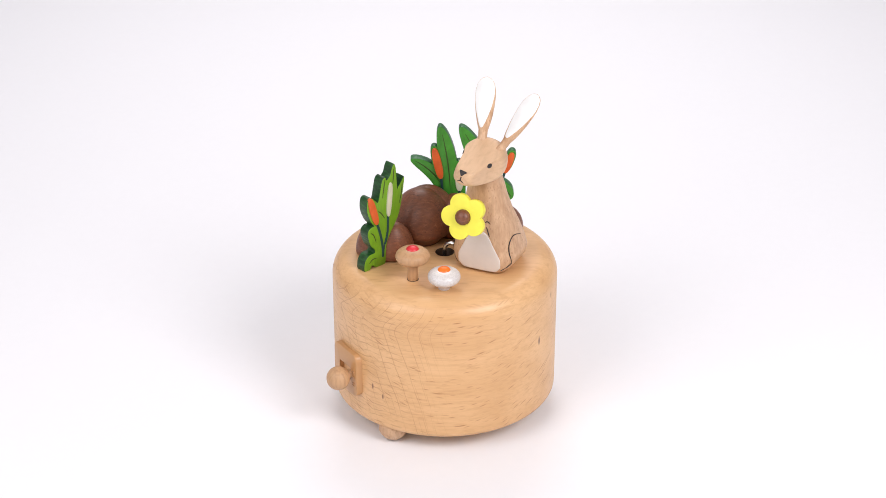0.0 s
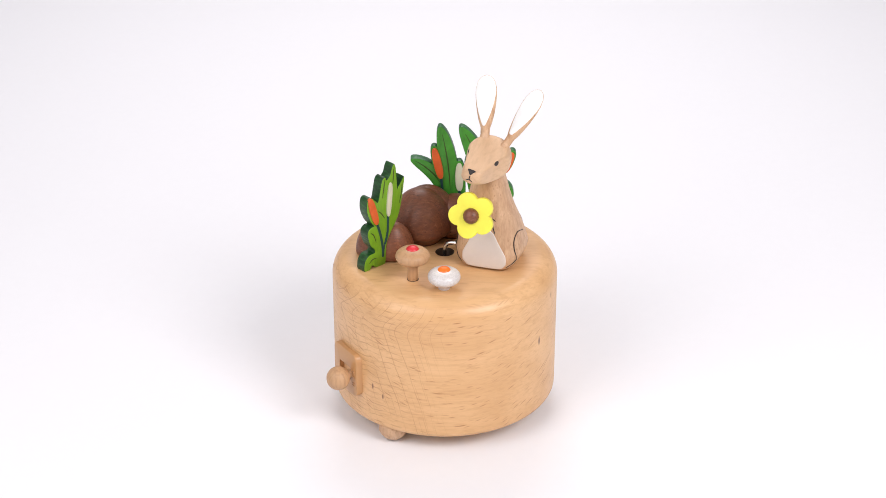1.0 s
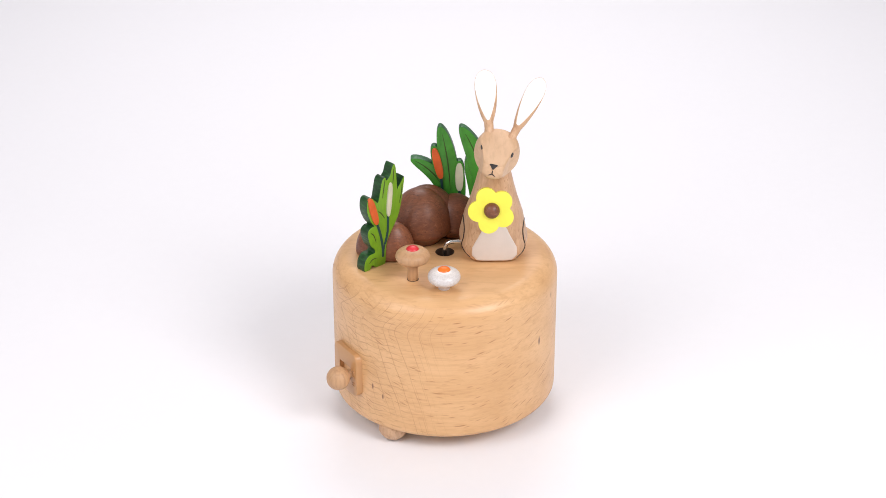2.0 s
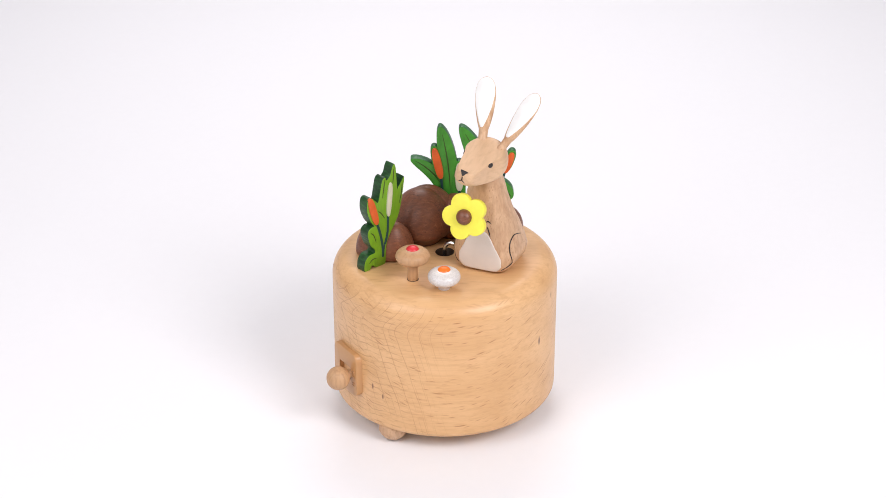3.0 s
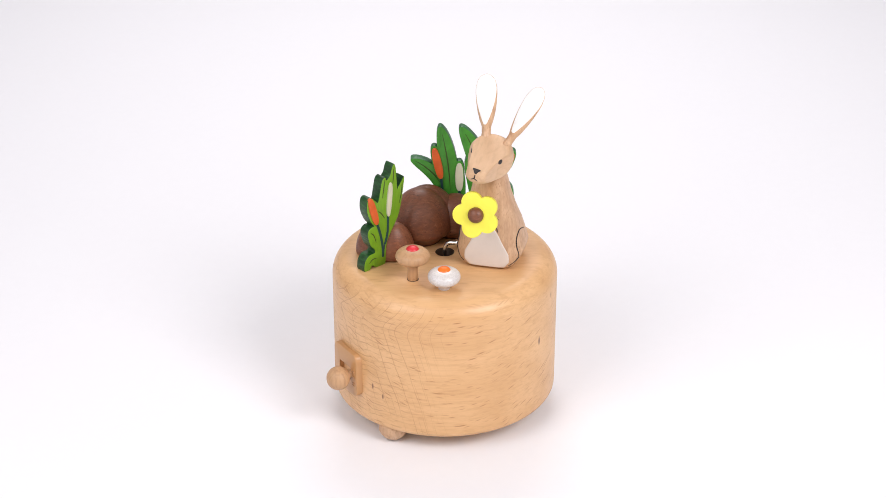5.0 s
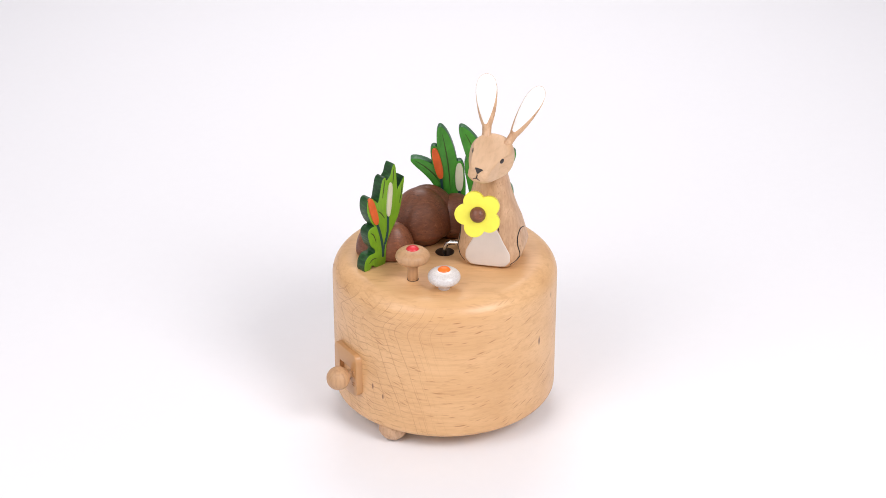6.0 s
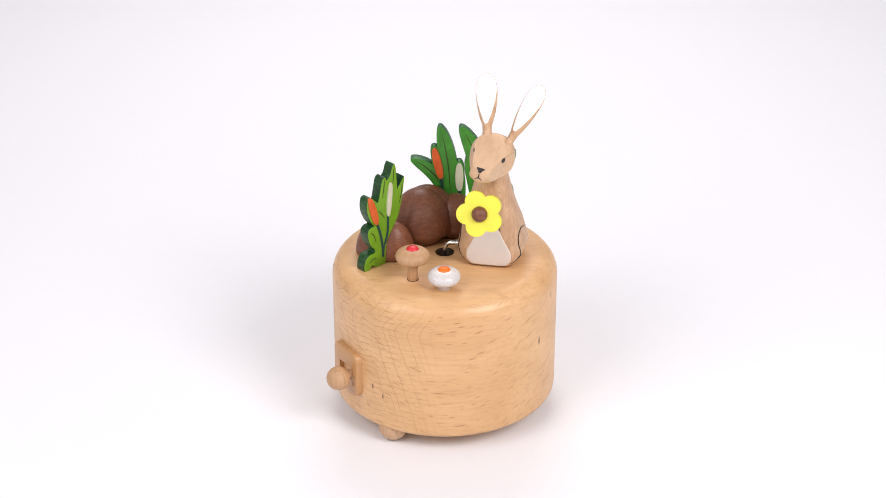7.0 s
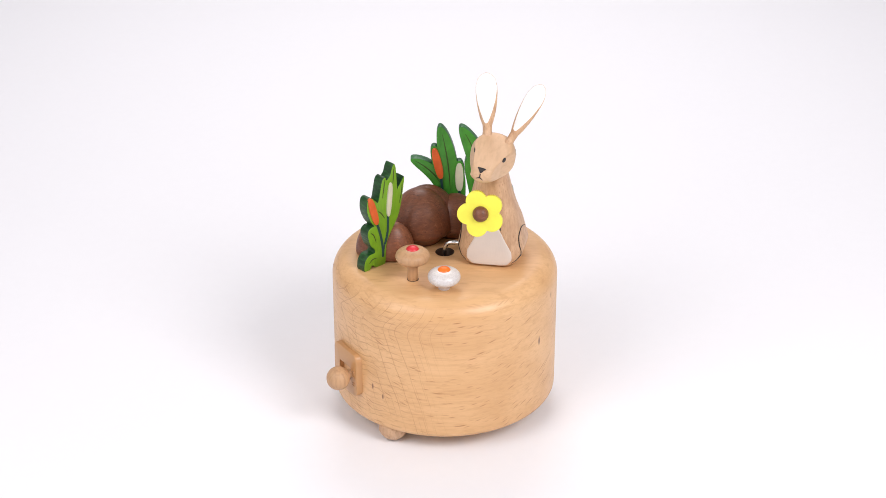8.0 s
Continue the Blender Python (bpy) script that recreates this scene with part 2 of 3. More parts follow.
CREAM = paint("cream_paint", (0.594, 0.576, 0.423), 0.5)
WHITE = paint("white_paint", (0.715, 0.645, 0.59), 0.45, 0.015)
EAR_WHITE = paint("ear_white_paint", (0.86, 0.85, 0.83), 0.5, 0.02)
YELLOW = paint("yellow_paint", (0.84, 0.77, 0.075), 0.5, 0.03)
RED = paint("red_paint", (0.648, 0.032, 0.045), 0.35)
DOT_ORANGE = paint("dot_orange_paint", (0.85, 0.18, 0.015), 0.35)
PEARL, _nt, _b = material("pearl_paint", 0.32, 0, 0.3)
_speck = ramp(_nt, noise_at(_nt, coords(_nt), 1500.0, 2.0, 0.7), [(0.34, (0.60, 0.56, 0.535)), (0.5, (0.655, 0.615, 0.59)), (0.66, (0.72, 0.69, 0.67))])
_nt.links.new(_speck, _b.inputs["Base Color"])
bump(_nt, _b, noise_at(_nt, coords(_nt), 1500.0, 2.0, 0.7), 0.2, 0.0003)
BLACK = paint("black_ink", (0.018, 0.012, 0.01), 0.55)
PLASTIC = paint("tan_plastic", (0.54, 0.284, 0.117), 0.28, 0.02, 0.03)
SWEEP = paint("white_sweep_paper", (0.86, 0.853, 0.868), 0.75, 0.003, 0.004)
# shade inside the hole and slot put into the colour; also the socket rim
DARK = paint("recess_shade_brown", (0.06, 0.032, 0.016), 0.7)
STEEL, _nt, _b = material("steel_wire", 0.25, 1.0)
_b.inputs["Base Color"].default_value = (0.72, 0.70, 0.67, 1)


# ---- mesh helpers ----
def part(name, bm, mat, parent=None, label="", smooth=40):
    me = bpy.data.meshes.new(name)
    bmesh.ops.recalc_face_normals(bm, faces=bm.faces)
    bm.to_mesh(me)
    bm.free()
    for m in (mat if isinstance(mat, (list, tuple)) else [mat]):
        me.materials.append(m)
    me.shade_smooth()
    me.set_sharp_from_angle(angle=radians(smooth))
    ob = new(name, me)
    if parent is not None:
        ob.parent = parent
    if label:
        tagged(ob, label)
    return ob


def lathe(profile, steps=96, m=None):
    """A turned solid from (radius, height) points; a radius of 0 closes it."""
    bm = bmesh.new()
    rings = []
    for r, z in profile:
        if r <= 1e-9:
            rings.append([bm.verts.new((0, 0, z))])
        else:
            rings.append([bm.verts.new((r * math.cos(2 * math.pi * k / steps), r * math.sin(2 * math.pi * k / steps), z)) for k in range(steps)])
    bridge(bm, rings)
    if m is not None:
        bm.transform(m)
    return bm


def bridge(bm, rings):
    for a, b in zip(rings, rings[1:]):
        n = max(len(a), len(b))
        for k in range(n):
            q = [a[k % len(a)], a[(k + 1) % len(a)], b[(k + 1) % len(b)], b[k % len(b)]]
            q = list(dict.fromkeys(q))
            if len(q) > 2:
                bm.faces.new(q)


def arc(cx, cz, rx, rz, a0, a1, n):
    return [(cx + rx * math.cos(radians(a0 + (a1 - a0) * k / n)), cz + rz * math.sin(radians(a0 + (a1 - a0) * k / n))) for k in range(n + 1)]


def smooth_line(points, n=6, closed=True):
    """Catmull-Rom through a few control points."""
    out, c = [], len(points)
    for i in range(c if closed else c - 1):
        p = [Vector(points[(i + k) % c] if closed else points[min(max(i + k, 0), c - 1)]) for k in (-1, 0, 1, 2)]
        for j in range(n):
            t = j / n
            out.append(0.5 * (2 * p[1] + (p[2] - p[0]) * t + (2 * p[0] - 5 * p[1] + 4 * p[2] - p[3]) * t * t + (3 * p[1] - p[0] - 3 * p[2] + p[3]) * t ** 3))
    if not closed:
        out.append(Vector(points[-1]))
    return out


def board(outline, thick, bevel, m):
    """A flat board cut to an outline in its own (s, z) plane; the front at y = 0, the back at y = thick. Faces: 0 front and back, 1 edges."""
    bm = bmesh.new()
    front = [bm.verts.new((p[0], 0, p[1])) for p in outline]
    f = bm.faces.new(front)
    got = bmesh.ops.extrude_face_region(bm, geom=[f])
    for v in got["geom"]:
        if isinstance(v, bmesh.types.BMVert):
            v.co.y = thick
    bmesh.ops.recalc_face_normals(bm, faces=bm.faces)
    caps = [e for e in bm.edges if abs(e.verts[0].co.y - e.verts[1].co.y) < 1e-9]
    if bevel:
        bmesh.ops.bevel(bm, geom=caps, offset=bevel, segments=2, affect="EDGES", profile=0.6)
    bm.normal_update()
    for f in bm.faces:
        f.material_index = 0 if abs(f.normal.y) > 0.9 else 1
    bmesh.ops.triangulate(bm, faces=[f for f in bm.faces if len(f.verts) > 4])
    bm.transform(m)
    return bm


def tube(points, radius, steps=8, flat=1.0, normal=None):
    """A round rod along a line of points; radius may be a function of 0..1."""
    bm = bmesh.new()
    pts = [Vector(p) for p in points]
    rings = []
    up = Vector(normal) if normal is not None else None
    last = None
    for i, p in enumerate(pts):
        d = (pts[min(i + 1, len(pts) - 1)] - pts[max(i - 1, 0)]).normalized()
        if up is not None:
            a = d.cross(up).normalized()
        elif last is None:
            a = d.orthogonal().normalized()
        else:
            a = (last - d * last.dot(d)).normalized()
        last = a
        b = d.cross(a).normalized()
        r = radius(i / (len(pts) - 1)) if callable(radius) else radius
        rings.append([bm.verts.new(p + a * r * math.cos(2 * math.pi * k / steps) + b * r * flat * math.sin(2 * math.pi * k / steps)) for k in range(steps)])
    bridge(bm, rings)
    bm.faces.new(rings[0])
    bm.faces.new(rings[-1])
    return bm


def loft(sections, steps=64):
    """Rings of points, the ends closed."""
    bm = bmesh.new()
    rings = [[bm.verts.new(p) for p in s] for s in sections]
    bridge(bm, rings)
    bm.faces.new(rings[0])
    bm.faces.new(rings[-1])
    return bm


def empty(name, m, label, category, group=""):
    ob = new(name)
    ob.empty_display_size = 0.005
    ob.matrix_world = m
    return tagged(ob, label, category, group)


# ---- the sweep of white paper ----
def build_sweep():
    bm = bmesh.new()
    line = [(-1.6 + 0.2 * k, 0.0) for k in range(12)] + [(0.75 + 0.45 * math.sin(radians(a)), 0.45 - 0.45 * math.cos(radians(a))) for a in range(0, 91, 6)] + [(1.2, 0.9), (1.2, 1.8)]
    rows = [[bm.verts.new((x, y, z)) for y, z in line] for x in (-2.2, -1.1, 0, 1.1, 2.2)]
    for a, b in zip(rows, rows[1:]):
        for k in range(len(line) - 1):
            bm.faces.new((a[k], b[k], b[k + 1], a[k + 1]))
    bm.transform(Matrix.Translation((0, 0, GROUND)))
    ob = part("backdrop", bm, SWEEP)
    tagged(ob, "seamless white paper sweep under and behind the music box", "backdrop", kind="structure")


# ---- the box ----
def build_box():
    box = empty("music_box", pose(0, 0, 0), "round beech wood music box on small ball feet", "music box")
    rt, rb = 0.0077, 0.0028
    prof = [(0.0, TOP - 0.012), (0.0032, TOP - 0.012), (0.0032, TOP - 0.0004), (0.0036, TOP)]
    prof += [(r, TOP) for r in (0.008, 0.016, 0.025, 0.031)]
    prof += arc(BOX_R - rt, TOP - rt, rt, rt, 90, 0, 14)
    prof += [(BOX_R, TOP - rt - 0.01 * k) for k in (1, 2, 3)]
    prof += arc(BOX_R - rb, BOX_Z + rb, rb, rb, 0, -90, 5)
    prof += [(0.03, BOX_Z), (0.0, BOX_Z)]
    bm = lathe(prof, 160)
    # the hole's walls are coloured dark to stand for the shade inside
    for f in bm.faces:
        f.material_index = 1 if f.calc_center_median().xy.length < 0.0034 and f.calc_center_median().z > 0.04 else 0
    part("body", bm, [BEECH, DARK], box, smooth=50)
    for az in (-32.0, 88.0, 208.0):
        a = radians(az)
        m = Matrix.Translation((0.0365 * math.sin(a), -0.0365 * math.cos(a), GROUND))
        part("foot", lathe([(0, 0), (0.002, 0.0001)] + arc(0, 0.0052, 0.0056, 0.0052, -70, 40, 12) + [(0.003, BOX_Z + 0.0035), (0, BOX_Z + 0.0035)], 32, m), BEECH_PALE, box, "turned pale beech ball foot")
    # the switch: a plastic plate let into the side, with a slot and a wooden knob
    az = radians(-57.5)
    n = Vector((math.sin(az), -math.cos(az), 0))
    t = Vector((math.cos(az), math.sin(az), 0))
    frame_m = Matrix((( t.x, -n.x, 0, 0), (t.y, -n.y, 0, 0), (0, 0, 1, 0), (0, 0, 0, 1)))
    at = Matrix.Translation(n * (BOX_R + 0.0008) + Vector((0, 0, 0.0247))) @ frame_m
    bm = plate(0.0083, 0.0090, 0.0019, (-0.0042, 0.0042, -0.0025, 0.0023), 0.0030)
    bm.transform(at)
    sw = part("switch_plate", bm, PLASTIC, box, "tan plastic switch plate with rounded corners")
    # a dark sheet behind the window stands for the shade in the slot
    bm = board([(-0.0045, -0.003), (0.0045, -0.003), (0.0045, 0.003), (-0.0045, 0.003)], 0.0004, 0, at @ Matrix.Translation((0, 0.0012, 0)))
    part("slot", bm, DARK, sw, "dark sheet for the shade in the slot")
    ring = [(0.0062 + 0.0008 * math.cos(a), -0.00098, 0.0006 + 0.0012 * math.sin(a)) for a in [2 * math.pi * k / 20 for k in range(21)]]
    bm = tube(ring, 0.00028, 6)
    bm.transform(at)
    part("off_mark", bm, PLASTIC, sw, "small raised circle mark")
    for k in (-0.0032, -0.0042):
        bm = tube([(0.0054, -0.00098, k), (0.0070, -0.00098, k)], 0.00022, 6)
        bm.transform(at)
        part("mark", bm, PLASTIC, sw)
    kx, kz = 0.0040, 0.0
    bm = tube([(kx, 0.0015, kz), (kx, -0.005, kz)], 0.0016, 16)
    bm.transform(at)
    knob = part("knob_shaft", bm, BEECH_SMALL, box)
    bm = lathe([(0, -0.0044)] + arc(0, 0, 0.0045, 0.0044, -80, 80, 16) + [(0, 0.0044)], 40, Matrix.Rotation(radians(90), 4, "X"))
    bm.transform(at @ Matrix.Translation((kx, -0.0063, kz - 0.0003)))
    part("ball", bm, BEECH_SMALL, knob, "turned beech ball knob")
    return box


def rounded_rect(hx, hz, r, n=6):
    out = []
    for cx, cz, a0 in ((hx - r, hz - r, 0), (-hx + r, hz - r, 90), (-hx + r, -hz + r, 180), (hx - r, -hz + r, 270)):
        out += arc(cx, cz, r, r, a0, a0 + 90, n)
    return out


def plate(hx, hz, thick, hole, r):
    """A rounded plate with a window; front at y = -thick/2."""
    bm = bmesh.new()
    outer = rounded_rect(hx, hz, r)
    x0, x1, z0, z1 = hole
    inner = [(min(max(x * 2, x0), x1), min(max(z * 2, z0), z1)) for x, z in outer]
    b = 0.0005
    small = rounded_rect(hx - b, hz - b, r - b)
    rings = []
    for ring, y in ((inner, thick), (inner, 0), (small, 0), ([((p[0] + q[0] * 2) / 3, (p[1] + q[1] * 2) / 3) for p, q in zip(small, outer)], b * 0.35), (outer, b), (outer, thick * 2)):
        rings.append([bm.verts.new((x, y - thick / 2, z)) for x, z in ring])
    bridge(bm, rings)
    bmesh.ops.remove_doubles(bm, verts=bm.verts, dist=1e-6)
    return bm


# ---- mushrooms ----
def build_mushroom(x, y, cap_r, cap_h, cap_z, stem_r, cap_mat, stem_mat, dot_mat, label, dot_label):
    th = empty("mushroom", pose(x, y, TOP), label, "mushroom", "toy mushrooms")
    part("stem", lathe([(0, -0.001), (stem_r, -0.001), (stem_r * 0.96, cap_z * 0.4), (stem_r * 1.15, cap_z - cap_h * 0.5), (stem_r * 1.3, cap_z), (0, cap_z)], 32), stem_mat, th)
    prof = [(0, cap_z - cap_h * 0.8), (cap_r * 0.4, cap_z - cap_h * 0.86)]
    for k in range(21):
        a = radians(-75 + 158 * k / 20)
        e = 0.8
        prof.append((cap_r * math.copysign(abs(math.cos(a)) ** e, math.cos(a)), cap_z + cap_h * math.copysign(abs(math.sin(a)) ** 0.95, math.sin(a))))
    prof.append((0, cap_z + cap_h))
    cap = part("cap", lathe(prof, 48), cap_mat, th)
    part("dot", lathe([(0.0025, cap_z + cap_h - 0.0016)] + arc(0, cap_z + cap_h - 0.0007, 0.0025, 0.0017, 0, 85, 8) + [(0, cap_z + cap_h + 0.001)], 28), dot_mat, cap, dot_label)
    if stem_r > 0.0021:
        return th
    bm = tube([(stem_r * 1.02 * math.cos(a), stem_r * 1.02 * math.sin(a), 0.00005) for a in [2 * math.pi * k / 28 for k in range(29)]], 0.00014, 6)
    part("socket_ring", bm, DARK, th, "dark rim of the socket")
    return th


# ---- painted reed boards ----
def blade(base, tip, width, bend=0.0, base_width=None, fat=0.55, n=16):
    """Outline of a leaf from base to tip, widest at the share fat of its length, swung sideways by bend."""
    base, tip = Vector(base), Vector(tip)
    axis = tip - base
    side = Vector((axis.y, -axis.x)).normalized()
    bw = width * 0.6 if base_width is None else base_width
    left, right = [], []
    for k in range(n + 1):
        t = 1 - (1 - k / n) ** 2
        if t < fat:
            h = bw + (width - bw) * math.sin(t / fat * math.pi / 2)
        else:
            q = (t - fat) / (1 - fat)
            h = width * math.sqrt(max(0.0, 1 - q ** 2.2))
        h = max(h, 0.03) / 2
        c = base + axis * t + side * bend * 4 * t * (1 - t)
        left.append((c - side * h) * MM)
        right.append((c + side * h) * MM)
    return left + right[::-1]


def pod(a, b, width, n=28):
    """A slim rounded pod from a to b."""
    a, b = Vector(a), Vector(b)
    c, d = (a + b) / 2, (b - a) / 2
    w = Vector((d.y, -d.x)).normalized() * width / 2
    out = []
    for k in range(n):
        x, y = math.cos(2 * math.pi * k / n), math.sin(2 * math.pi * k / n)
        out.append((c + d * math.copysign(abs(x) ** 0.85, x) + w * math.copysign(abs(y) ** 0.75, y)) * MM)
    return out


def build_reed(m, thick, leaves, cats, leaf_mat, edge_mat, label):
    """leaves: base, tip, width, bend, base width, share, vein. cats: low end, high end, width, stalk foot, paint, thick of board behind."""
    reed = empty("reed_cluster", m, label, "reeds", "painted reed boards")
    for k, (base, tip, width, bend, bw, fat, vein) in enumerate(leaves):
        off = 0.00012 * (k % 4)
        bm = board(blade(base, tip, width, bend, bw, fat), thick - off * 2, 0.00035, Matrix.Translation((0, -off, 0)))
        leaf = part("leaf", bm, [leaf_mat, edge_mat], reed)
        if vein:
            b, t = Vector(base), Vector(tip)
            ax = t - b
            sd = Vector((ax.y, -ax.x)).normalized()
            pts = []
            for j in range(9):
                q = vein[0] + (vein[1] - vein[0]) * j / 8
                c = (b + ax * q + sd * (bend * 4 * q * (1 - q) + vein[2])) * MM
                pts.append((c.x, -off - 0.00002, c.y))
            part("vein", tube(pts, lambda q: 0.00022 * math.sin(math.pi * (0.08 + 0.84 * q)) + 0.00003, 6, 0.4, (0, 1, 0)), VEIN, leaf)
    for low, high, width, foot, mat, label2 in cats:
        bm = board(pod(low, Vector(high) + (Vector(high) - Vector(low)).normalized() * 0.9, width + 1.0), thick - 0.0010, 0.0003, Matrix.Translation((0, 0.0001, 0)))
        backing = part("cattail_board", bm, [leaf_mat, edge_mat], reed)
        part("cattail_head", board(pod(low, high, width), 0.0011, 0.0002, Matrix.Translation((0, -0.0009, 0))), mat, backing, label2)
        a, b = Vector(foot), Vector(low)
        mid = (a + b) / 2 + Vector((0.25, 0))
        line = smooth_line([(p.x * MM, -0.00072, p.y * MM) for p in (a, mid, b + (b - a).normalized() * 0.8)], 5, False)
        part("stalk", tube(line, 0.0005, 8, 0.35, (0, 1, 0)), STEM, backing, "dark teal painted stalk")
    return reed


def build_reeds():
    d = Vector((0.7317, 0.6816))
    near = Matrix(((d.x, -d.y * 1.0, 0, -0.0270), (d.y, d.x, 0, -0.0138), (0, 0, 1, TOP), (0, 0, 0, 1)))
    sawn = [(-3.4, 0.0), (-3.6, 2.6), (-2.9, 4.6), (-1.2, 6.1), (1.5, 6.3), (1.3, 8.0), (-0.4, 9.8), (-1.7, 14.4), (-1.2, 16.4), (0.2, 17.2), (1.5, 17.4),
            (0.0, 19.4), (-1.6, 23.4), (-1.8, 26.6), (-1.2, 28.7), (0.4, 29.2), (2.3, 27.4), (3.7, 26.6), (5.0, 32.0), (5.8, 34.6), (7.2, 35.4), (7.9, 34.0),
            (9.6, 35.4), (10.5, 38.0), (11.6, 39.4), (12.5, 37.4), (13.0, 29.6), (13.4, 29.4), (15.4, 31.8), (16.4, 32.9), (16.5, 31.6), (15.8, 27.2), (14.4, 20.6),
            (12.6, 16.4), (8.6, 10.6), (7.3, 7.0), (6.6, 0.0), (2.2, 0.0), (0.2, 1.4), (-0.8, 0.0)]
    reed = empty("reed_cluster", near, "bright green painted wooden reeds with two cattails beside the mushrooms", "reeds", "painted reed boards")
    outline = [p * MM for p in smooth_line(sawn, 3)]
    leaf = part("leaf_board", board(outline, 0.0043, 0.00035, Matrix.Identity(4)), [LEAF, EDGE], reed, "green painted board sawn into leaf tips")
    for line in (((11.2, 37.6), (11.1, 34.6), (10.8, 31.6)), ((7.0, 34.6), (6.4, 31.0), (5.7, 27.4)), ((3.4, 22.8), (5.0, 21.4), (6.6, 18.9)),
                 ((-0.2, 15.0), (1.2, 13.6), (2.3, 10.4)), ((-1.2, 2.8), (0.4, 3.9), (2.6, 3.8)), ((15.4, 30.2), (14.9, 26.6), (13.9, 22.8))):
        pts = [(p.x * MM, -0.00002, p.y * MM) for p in smooth_line(line, 5, False)]
        part("vein", tube(pts, lambda q: 0.0002 * math.sin(math.pi * (0.1 + 0.8 * q)) + 0.00003, 6, 0.4, (0, 1, 0)), VEIN, leaf)
    for low, high, width, stalk, mat, label in (
            ((2.7, 17.7), (-0.6, 29.3), 3.0, ((2.6, 18.4), (4.2, 13.6), (5.3, 8.0), (5.5, 3.4)), ORANGE, "orange painted cattail head"),
            ((8.2, 19.2), (9.6, 32.6), 2.3, ((8.2, 19.8), (8.0, 14.0), (7.3, 10.4), (6.4, 8.4)), CREAM, "cream painted cattail head")):
        part("cattail_head", board(pod(low, high, width), 0.0012, 0.0003, Matrix.Translation((0, -0.0006, 0))), mat, reed, label)
        pts = smooth_line([(x * MM, -0.0001, z * MM) for x, z in stalk], 5, False)
        part("stalk", tube(pts, 0.00055, 8, 0.35, (0, 1, 0)), STEM, reed, "dark teal painted stalk")
    part("stalk", tube([(0.0071, -0.0001, 0.0105), (0.0062, -0.0001, 0.0075), (0.0057, -0.0001, 0.0035)], lambda q: 0.00045 - 0.0003 * q, 8, 0.35, (0, 1, 0)), STEM, reed, "dark teal painted stalk")
    far = pose(0, 0.022, TOP)
    leaves = [
        ((0.8, 9.0), (-12.8, 28.2), 5.6, 3.4, 5.0, 0.6, (0.4, 0.93, 0.0)),
        ((1.6, 1.0), (-1.8, 41.8), 7.2, 1.8, 6.0, 0.55, (0.35, 0.92, 0.0)),
        ((14.5, 1.0), (6.0, 41.8), 8.0, 3.8, 6.0, 0.52, (0.35, 0.92, 0.0)),
        ((5.0, 1.0), (5.5, 24.0), 5.4, 0.0, 5.0, 0.6, None),
        ((13.0, 9.0), (9.0, 29.0), 6.4, 0.6, 6.0, 0.55, (0.45, 0.85, 0.0)),
        ((17.0, 19.0), (25.9, 11.4), 5.2, -1.3, 4.0, 0.6, (0.4, 0.9, 0.0)),
        ((16.0, 1.0), (17.0, 30.0), 6.4, 0.8, 6.0, 0.55, (0.4, 0.9, 0.0)),
    ]
    cats = [
        ((-1.4, 20.2), (-4.1, 32.9), 3.1, (-0.8, 9.0), ORANGE, "orange painted cattail head"),
        ((5.6, 15.0), (5.5, 26.6), 3.1, (5.2, 6.0), CREAM, "cream painted cattail head"),
        ((22.7, 22.6), (25.8, 31.0), 2.9, (18.0, 8.0), ORANGE, "orange painted cattail head"),
    ]
    build_reed(far, 0.0040, leaves, cats, LEAF_FAR, EDGE_FAR, "grass green painted wooden reeds with cattails behind the walnut stones")


# ---- walnut stones ----
def lumps(lobes):
    """One stone: domes grown together, each with a rim above an undercut foot. lobes: centre, radii, rim height, rise, turn, lean; in mm."""
    bm = bmesh.new()
    for (x, y), (rx, ry), rim, rise, turn, lean in lobes:
        profile = [(0, 0), (0.62, 0), (0.72, rim * 0.35), (0.93, rim * 0.82), (0.985, rim * 0.95)]
        profile += arc(0, rim, 1.0, rise, 3, 87, 30) + [(0, rim + rise)]
        one = lathe(profile, 80)
        spin = Matrix.Rotation(radians(turn), 4, "Z")
        for v in one.verts:
            q = spin @ Vector((v.co.x * rx, v.co.y * ry, 0))
            v.co = Vector((x + q.x + lean * v.co.z, y + q.y, v.co.z)) * MM
        me = bpy.data.meshes.new("lump")
        one.to_mesh(me)
        one.free()
        bm.from_mesh(me)
        bpy.data.meshes.remove(me)
    return bm


def build_stones():
    for lobes, label in (
        ([((-9.0, 11.4), (12.0, 11.8), 5.0, 15.8, 0, 0.0), ((-6.6, 15.2), (12.0, 9.0), 4.0, 16.4, 0, 0.0), ((3.0, 15.6), (9.6, 8.4), 4.0, 12.4, 15, 0.05)], "large rounded dark walnut stone with ridged lobes, on the box"),
        ([((13.0, 15.5), (8.5, 7.5), 2.0, 11.0, 0, 0.0), ((21.2, 17.0), (9.0, 7.3), 2.0, 9.4, 12, 0.0)], "low dark walnut stone behind the rabbit"),
        ([((-19.3, -3.0), (8.2, 6.4), 1.0, 13.0, 8, 0.0), ((-27.5, -0.3), (6.0, 6.8), 1.0, 10.4, 0, 0.0)], "small dark walnut stone behind the reed board"),
    ):
        ob = part("walnut_stone", lumps(lobes), WALNUT, smooth=60)
        ob.location = (0, 0, TOP)
        tagged(ob, label, "stone", "walnut stones")


# ---- the rabbit, in millimetres: x to its side, -y ahead, z up; its origin is the pivot in the hole ----
RABBIT_V = 18.2
